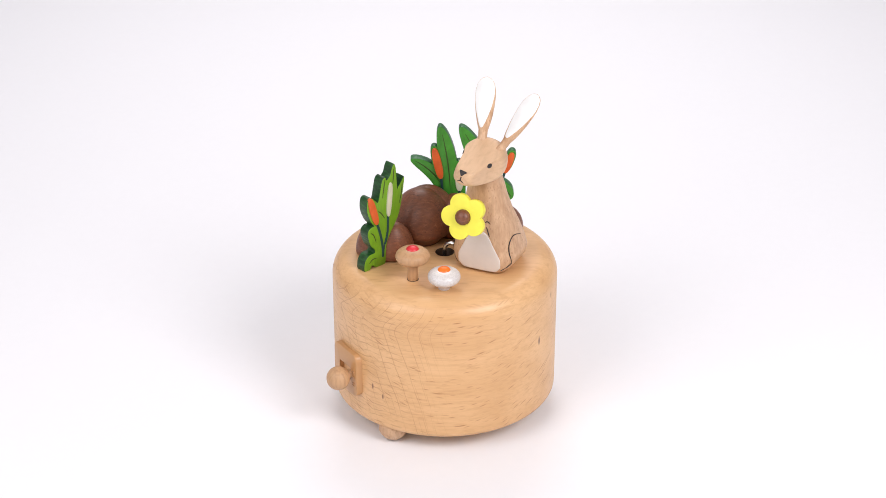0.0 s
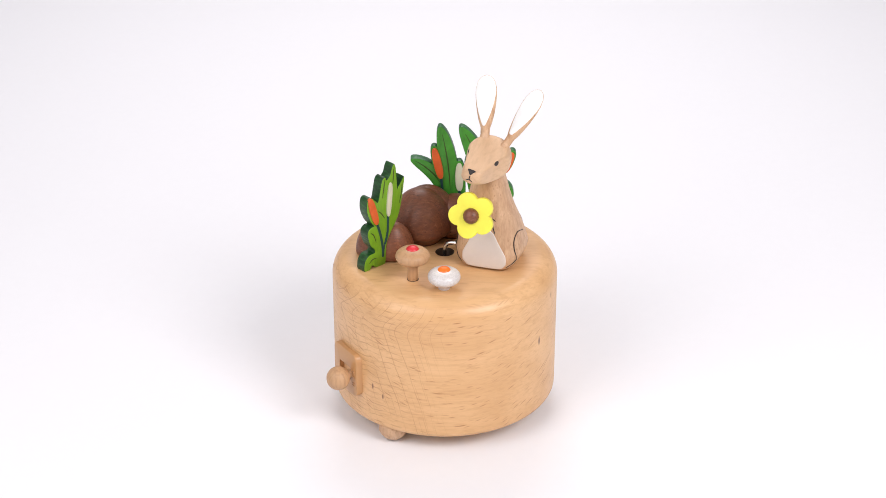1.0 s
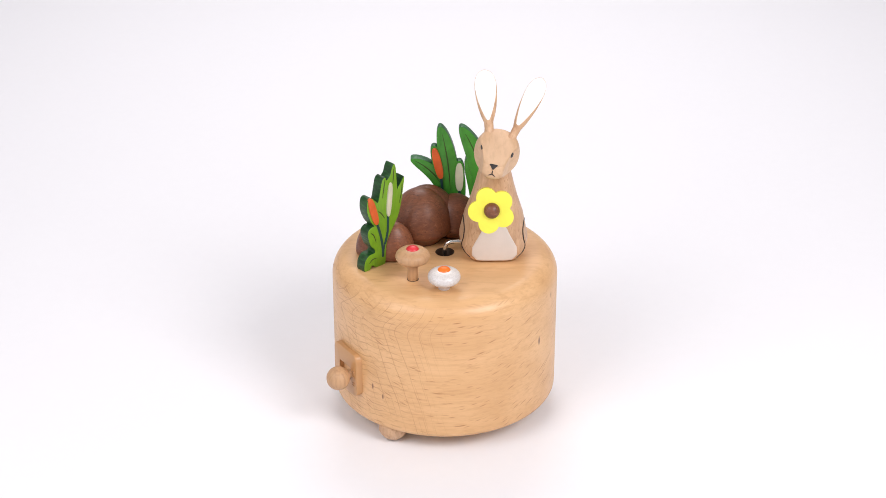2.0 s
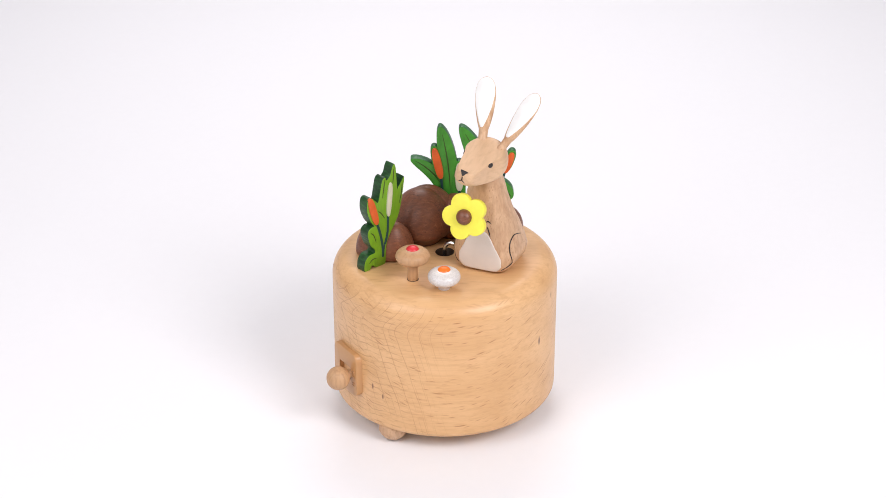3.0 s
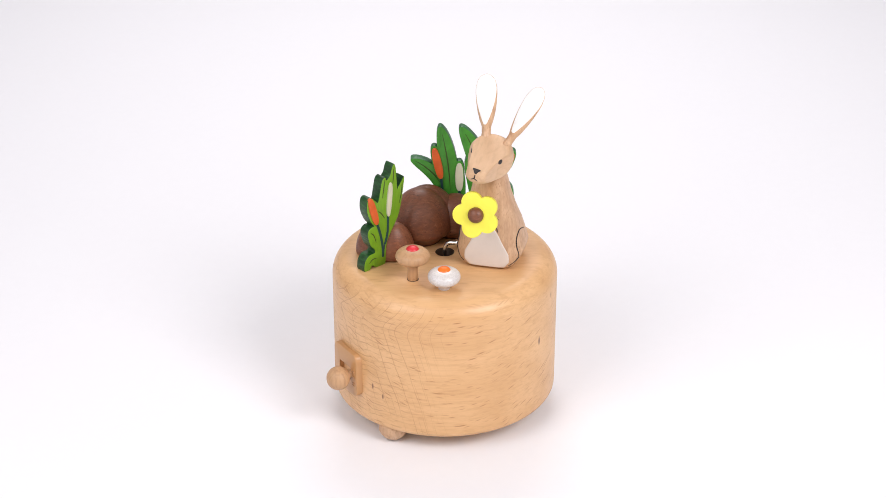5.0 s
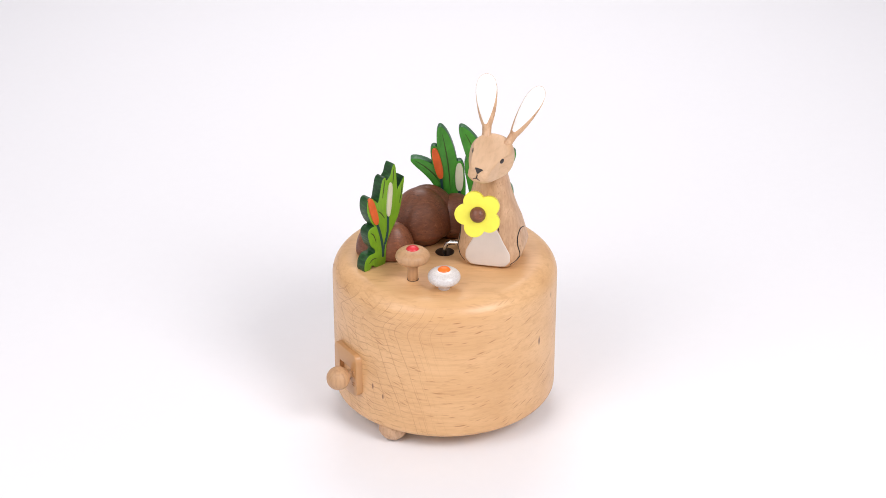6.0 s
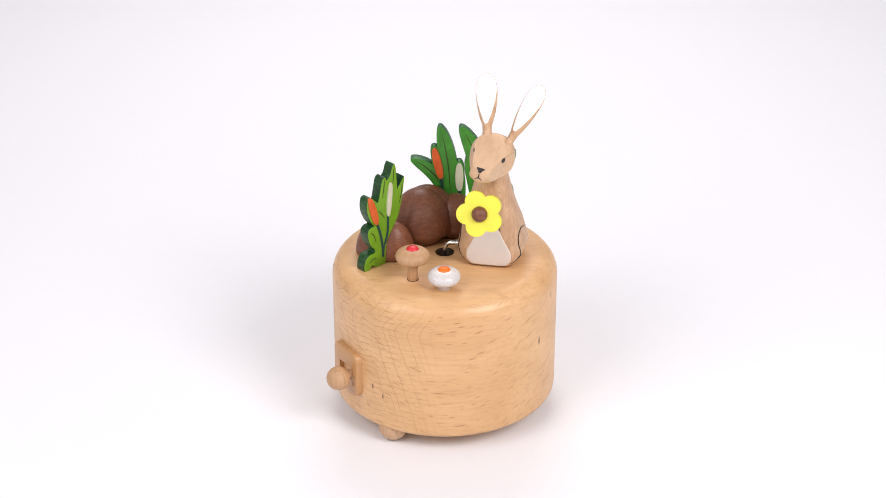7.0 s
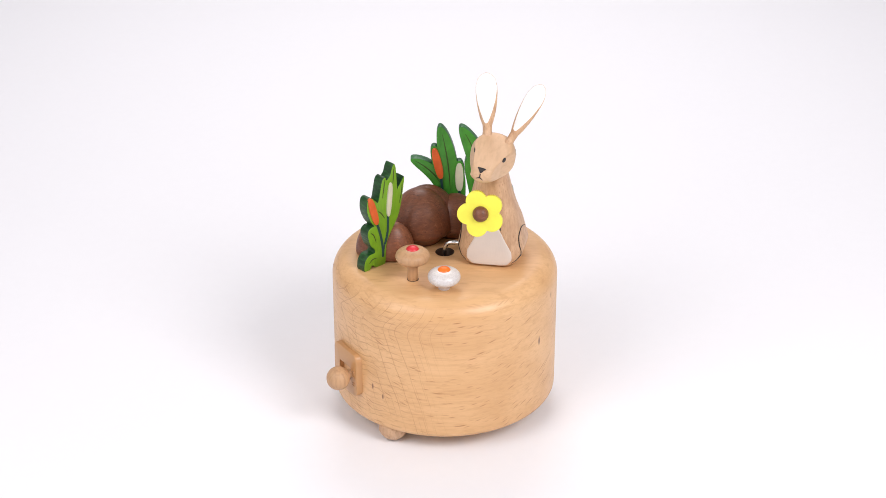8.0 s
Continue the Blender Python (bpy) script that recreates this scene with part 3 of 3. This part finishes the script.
# height, half width, half depth, centre ahead
BODY_ROWS = [(0.9, 9.5, 10.2, -1.0), (1.3, 10.0, 10.7, -1.0), (3.5, 11.7, 11.2, -0.8), (7.0, 12.8, 11.4, -0.4), (11.0, 12.0, 11.0, 0.0), (17.0, 10.9, 9.7, 1.3),
             (24.0, 8.8, 8.1, 2.6), (30.0, 7.2, 6.9, 3.4), (34.0, 6.3, 6.4, 3.7), (38.0, 5.4, 5.6, 4.3), (42.0, 5.0, 5.4, 5.0)]


def body_row(z):
    rows = BODY_ROWS
    z = min(max(z, rows[0][0]), rows[-1][0])
    for a, b in zip(rows, rows[1:]):
        if z <= b[0]:
            t = (z - a[0]) / (b[0] - a[0])
            return [p + (q - p) * t for p, q in zip(a, b)]


def body_point(z, angle, out=0.0):
    """A point of the rabbit's side; angle 0 is its side at +x, 90 ahead."""
    _, w, d, u = body_row(z)
    c, s = math.cos(radians(angle)), math.sin(radians(angle))
    e = 2 / (5.6 - min(max((z - 1) / 6, 0), 1) * 2.0 - min(max((z - 7) / 16, 0), 1) * 1.0)
    x = w * math.copysign(abs(c) ** e, c) * (1 - 0.10 * max(s, 0) * min(max((22 - z) / 8, 0), 1))
    y = d * math.copysign(abs(s) ** e, s)
    k = Vector((c, s, 0)) * out
    return Vector(((RABBIT_V + x + k.x) * MM, -(u + y + k.y) * MM, z * MM))


def build_rabbit():
    rabbit = empty("rabbit_figurine", pose(0, 0, TOP), "carved pale beech rabbit figurine holding a yellow flower", "rabbit figurine")
    zs = [0.9, 1.4, 2.2, 3.5, 5, 7, 9, 11, 14, 17, 20.5, 24, 27, 30, 32, 34, 36, 38, 40, 42]
    bm = loft([[body_point(z, 360 * k / 72) for k in range(72)] for z in zs])
    # the flat belly
    co, no = Vector((0, -9.2 * MM, 0)), Vector((0, -1, -0.095)).normalized()
    cut = bmesh.ops.bisect_plane(bm, geom=bm.verts[:] + bm.edges[:] + bm.faces[:], plane_co=co, plane_no=no, clear_outer=True)
    rim = [e for e in cut["geom_cut"] if isinstance(e, bmesh.types.BMEdge)]
    made = bmesh.ops.contextual_create(bm, geom=rim)
    face = made["faces"][0]
    loop = [v.co.copy() for v in face.verts]
    body = part("body", bm, BEECH_PALE, rabbit, smooth=35)
    mid = sum(loop, Vector()) / len(loop)

    def inward(p, k):
        up = min(max((p.z / MM - 3.0) / 9.0, 0.0), 1.0)
        return Vector(((p.x - mid.x) * k * (1 - 0.09 * up * up), (p.y - mid.y) * k, (p.z - mid.z) * k))

    panel = bmesh.new()
    rings = [[panel.verts.new(mid + inward(p, k) + no * h * MM) for p in loop] for k, h in ((0.985, -0.3), (0.985, 0.12), (0.96, 0.26), (0.9, 0.3))]
    bridge(panel, rings)
    panel.faces.new(rings[-1])
    part("belly_panel", panel, WHITE, body, "white painted belly", smooth=60)
    # ink lines of the haunches and arms
    for g in (1, -1):
        def at(z, a, g=g):
            return body_point(z, a if g > 0 else 188 - a, 0.10)
        line = smooth_line([at(z, a) for z, a in ((13.4, -4), (14.9, 4), (14.8, 14), (12.6, 26), (9.4, 30), (6.8, 27), (4.8, 20))], 6, False)
        part("haunch_line", tube(line, lambda q: 0.0001 + 0.00013 * math.sin(math.pi * q), 8), BLACK, body, "thin black ink line")
        line = smooth_line([at(z, a) for z, a in ((4.8, 20), (3.9, 30), (3.0, 42), (2.2, 52))], 6, False)
        part("foot_line", tube(line, lambda q: 0.0002 - 0.0001 * q, 8), BLACK, body, "thin black ink line")
        for pts in (((21.6, 80), (22.2, 75), (21.4, 69)), ((20.0, 78), (18.2, 76), (16.2, 74))):
            line = smooth_line([at(z, a) for z, a in pts], 5, False)
            part("arm_line", tube(line, lambda q: 0.00022 * math.sin(math.pi * (0.1 + 0.8 * q)), 8), BLACK, body, "thin black ink line")

    # the head leans to one side
    hm = pose(RABBIT_V * MM + 0.0004, -0.0080, 0.0446, -3, 10, -8)

    def hp(a, b, c):
        return hm @ (Vector((b, -a, c)) * MM)

    rows = [(-9.6, 0.6, 0.8, 0.8), (-9.1, 0.5, 3.2, 3.2), (-7.4, 0.3, 5.9, 5.9), (-4.5, 0.1, 7.9, 7.8), (-1.0, 0, 8.7, 8.5), (2.0, -0.1, 8.6, 8.3), (5.0, -0.5, 8.0, 7.2), (8.0, -1.0, 7.0, 6.0),
            (10.5, -1.4, 5.9, 5.0), (12.5, -1.4, 4.9, 4.4), (14.0, -1.6, 3.8, 3.4), (14.8, -1.7, 2.6, 2.3), (15.1, -1.7, 1.2, 1.0)]

    def head_row(a):
        for p, q in zip(rows, rows[1:]):
            if a <= q[0]:
                t = (a - p[0]) / (q[0] - p[0])
                k = rows.index(p)
                o, r = rows[max(k - 1, 0)], rows[min(k + 2, len(rows) - 1)]
                return [a] + [0.5 * (2 * y + (z - x) * t + (2 * x - 5 * y + 4 * z - w) * t * t + (3 * y - x - 3 * z + w) * t ** 3) for x, y, z, w in list(zip(o, p, q, r))[1:]]

    def head_point(a, angle, out=0.0):
        _, c0, hb, hc = head_row(a)
        c, s = math.cos(radians(angle)), math.sin(radians(angle))
        # flat brow planes: the section is a little squared above
        e = 2 / 2.2
        b = (hb + out) * 0.955 * math.copysign(abs(c) ** e, c)
        h = c0 + (hc + out) * math.copysign(abs(s) ** e, s) * (1.0 if s > 0 else 0.80)
        lim = 8.3 - 0.49 * min(a, 6.0) - 0.20 * max(a - 6.0, 0.0)
        return hp(a, min(max(b, -lim), lim), min(h, 5.6 - 0.33 * a))

    fine = []
    for p, q in zip(rows, rows[1:]):
        fine += [p[0] + (q[0] - p[0]) * k / 4 for k in range(4)]
    bm = loft([[head_point(a, 360 * k / 112) for k in range(112)] for a in fine + [rows[-1][0]]])
    for _ in range(3):
        bmesh.ops.smooth_vert(bm, verts=bm.verts, factor=0.5, use_axis_x=True, use_axis_y=True, use_axis_z=True)
    head = part("head", bm, BEECH_FACE, rabbit, smooth=60)
    # eyes: thin drops of paint that follow the cheek
    for angle, lean in ((28, 0.4), (146, -0.4)):
        bm = bmesh.new()
        rings = []
        for reach, lift in ((1.08, -0.25), (1.0, 0.20), (0.8, 0.30), (0.45, 0.34)):
            ring = []
            for k in range(24):
                t = 2 * math.pi * k / 24
                a, b = 5.8 + reach * (0.86 * math.cos(t) + lean * math.sin(t)), angle + 10.4 * reach * math.sin(t)
                p = head_point(a, b)
                ring.append(bm.verts.new(p + (p - hp(a - 2.5, 0, 0)).normalized() * lift * MM))
            rings.append(ring)
        bridge(bm, rings)
        bm.faces.new(rings[-1])
        part("eye", bm, BLACK, head, "black painted eye", smooth=80)
    # nose: a rounded triangle, and the mouth below it
    nm = Matrix.Translation(hp(14.9, 0, 0.75)) @ hm.to_3x3().to_4x4() @ pose(0, 0, 0, -38, 0, 0)
    tri = smooth_line([(-1.45 * MM, 0.85 * MM), (0, 0.98 * MM), (1.45 * MM, 0.85 * MM), (0.95 * MM, 0.0), (0, -1.0 * MM), (-0.95 * MM, 0.0)], 5)
    part("nose", board(tri, 0.0011, 0.0002, nm), BLACK, head, "black painted nose")
    for pts in (((15.08, 0, -0.7), (15.2, 0, -1.6), (15.15, 0, -2.2)), ((15.15, 0, -2.1), (15.0, 0.7, -2.5), (14.6, 1.5, -3.0)), ((15.15, 0, -2.1), (15.0, -0.7, -2.5), (14.6, -1.5, -3.0))):
        part("mouth_line", tube(smooth_line([hp(*p) for p in pts], 5, False), 0.00019, 8), BLACK, head, "thin black ink line")
    # ears: tapered rods whose front is cut off flat and painted
    widths = [(0, 2.1), (0.1, 1.65), (0.2, 1.75), (0.3, 2.6), (0.42, 3.3), (0.55, 3.8), (0.7, 4.05), (0.8, 3.95), (0.9, 3.3), (0.96, 2.3), (0.99, 1.2), (1.0, 0.3)]

    def width(q):
        for p, r in zip(widths, widths[1:]):
            if q <= r[0]:
                return p[1] + (r[1] - p[1]) * (q - p[0]) / (r[0] - p[0])
        return 0.3

    for low, tip, face_x, slim in (((25.9, -5.3, 53.9), (35.3, 2.0, 69.7), -0.46, 0.88), ((15.6, -3.1, 55.4), (14.3, 5.2, 71.8), -0.06, 1.0)):
        low, tip = Vector(low), Vector(tip)
        ax = (tip - low).normalized()
        ahead = Vector((face_x, -1, 0)).normalized()
        front = (ahead - ax * ax.dot(ahead)).normalized()
        side = front.cross(ax).normalized()
        span = (tip - low).length / 0.78
        root = tip - ax * span
        secs = []
        for j in range(41):
            q = j / 40
            w = width(q) * slim
            deep = min(w, 1.9)
            set_back = 1.95 - 2.3 * max(0.0, q - 0.18) / 0.82
            c = root + ax * span * q - front * set_back
            secs.append([(c + side * w * math.cos(2 * math.pi * k / 32) + front * deep * math.sin(2 * math.pi * k / 32)) * MM for k in range(32)])
        bm = loft(secs)
        cut = bmesh.ops.bisect_plane(bm, geom=bm.verts[:] + bm.edges[:] + bm.faces[:], plane_co=low * MM, plane_no=front, clear_outer=True)
        rim = [e for e in cut["geom_cut"] if isinstance(e, bmesh.types.BMEdge)]
        face = bmesh.ops.contextual_create(bm, geom=rim)["faces"][0]
        loop = [v.co.copy() for v in face.verts]
        ear = part("ear", bm, BEECH_PALE, rabbit, smooth=40)
        mid = sum(loop, Vector()) / len(loop)
        lining = bmesh.new()
        rings = [[lining.verts.new(p + (mid - p).normalized() * inset * MM + front * h * MM) for p in loop] for inset, h in ((0.12, -0.25), (0.12, 0.05), (0.3, 0.12))]
        bridge(lining, rings)
        lining.faces.new(rings[-1])
        part("ear_lining", lining, EAR_WHITE, ear, "white painted ear lining", smooth=60)
    # flower on a short peg
    fm = Matrix.Translation(Vector((RABBIT_V - 1.7, -21.0, 27.8)) * MM) @ pose(0, 0, 0, -16, 0, 0)
    out = []
    for k in range(180):
        a = 2 * math.pi * k / 180
        best = 0
        for j in range(5):
            pa = radians(-103 + 72 * j)
            dx, dz = 4.85 * math.cos(pa), 4.85 * math.sin(pa)
            pr = dx * math.cos(a) + dz * math.sin(a)
            h = 3.8 ** 2 - (dx * dx + dz * dz - pr * pr)
            if h > 0:
                best = max(best, pr + math.sqrt(h))
        out.append((best * math.cos(a) * MM, best * math.sin(a) * MM))
    flower = part("flower", board(out, 0.0024, 0.0003, fm), YELLOW, rabbit, "bright yellow painted wooden flower with five petals", smooth=30)
    part("flower_centre", lathe([(0.0029, -0.0002)] + arc(0, 0.0003, 0.0029, 0.0024, 0, 84, 8) + [(0, 0.0027)], 32, fm @ Matrix.Rotation(radians(90), 4, "X")), WALNUT, flower, "round walnut centre")
    part("peg", tube([fm @ Vector((0, 0.0025, 0)), Vector((RABBIT_V * MM, -0.009, 0.0265))], 0.0016, 16), BEECH_PALE, flower)
    # the wire that swings it: up out of the hole, bent over, into the flank
    line = smooth_line([(0, 0, -0.011), (0, 0, -0.004), (0.0002, 0, 0.0022), (0.0016, 0, 0.0040), (0.004, 0, 0.0043), (0.009, 0, 0.0043)], 6, False)
    part("wire_arm", tube(line, 0.0008, 12), STEEL, rabbit, "bent bright steel wire")
    return rabbit


build_sweep()
build_box()
build_mushroom(-0.0118, -0.0213, 0.0063, 0.0031, 0.0096, 0.0020, BEECH_SMALL, BEECH_SMALL, RED, "turned beech mushroom with a red dot on its cap", "red painted dot")
build_mushroom(-0.0003, -0.0280, 0.0060, 0.0030, 0.0047, 0.0022, PEARL, PEARL, DOT_ORANGE, "short white painted mushroom with an orange dot", "orange painted dot")
build_stones()
build_reeds()
RABBIT = build_rabbit()

# the rabbit's swing: degrees every tenth of a second
SWING = ("-9.1 -7.3 -5.5 -3.5 -1.3 0.3 1.0 1.5 1.0 -0.1 -2.6 -6.2 -8.4 -6.9 -4.4 -1.0 2.2 5.8 10.0 13.6 16.1 17.2 17.2 15.5 13.1 9.5 4.6 0.1 -4.4 -8.2 "
         "-8.2 -6.6 -4.7 -2.6 -0.6 0.6 1.0 1.0 0.3 -1.5 -4.2 -6.6 -8.8 -8.6 -7.3 -5.1 -2.9 -1.0 0.3 1.0 1.3 1.0 0.1 -1.7 -4.9 -7.7 -7.7 -5.5 -2.9 -0.1 "
         "3.1 6.7 11.0 14.4 16.6 17.5 17.2 15.5 12.8 9.0 4.6 0.8 -3.1 -6.4 -7.3 -5.3 -2.6 0.1 2.4 4.1 5.5")


def motions():
    walk(RABBIT, [(k / 10, pose(0, 0, TOP, 0, 0, -15.0 + float(a))) for k, a in enumerate(SWING.split())])


motions()
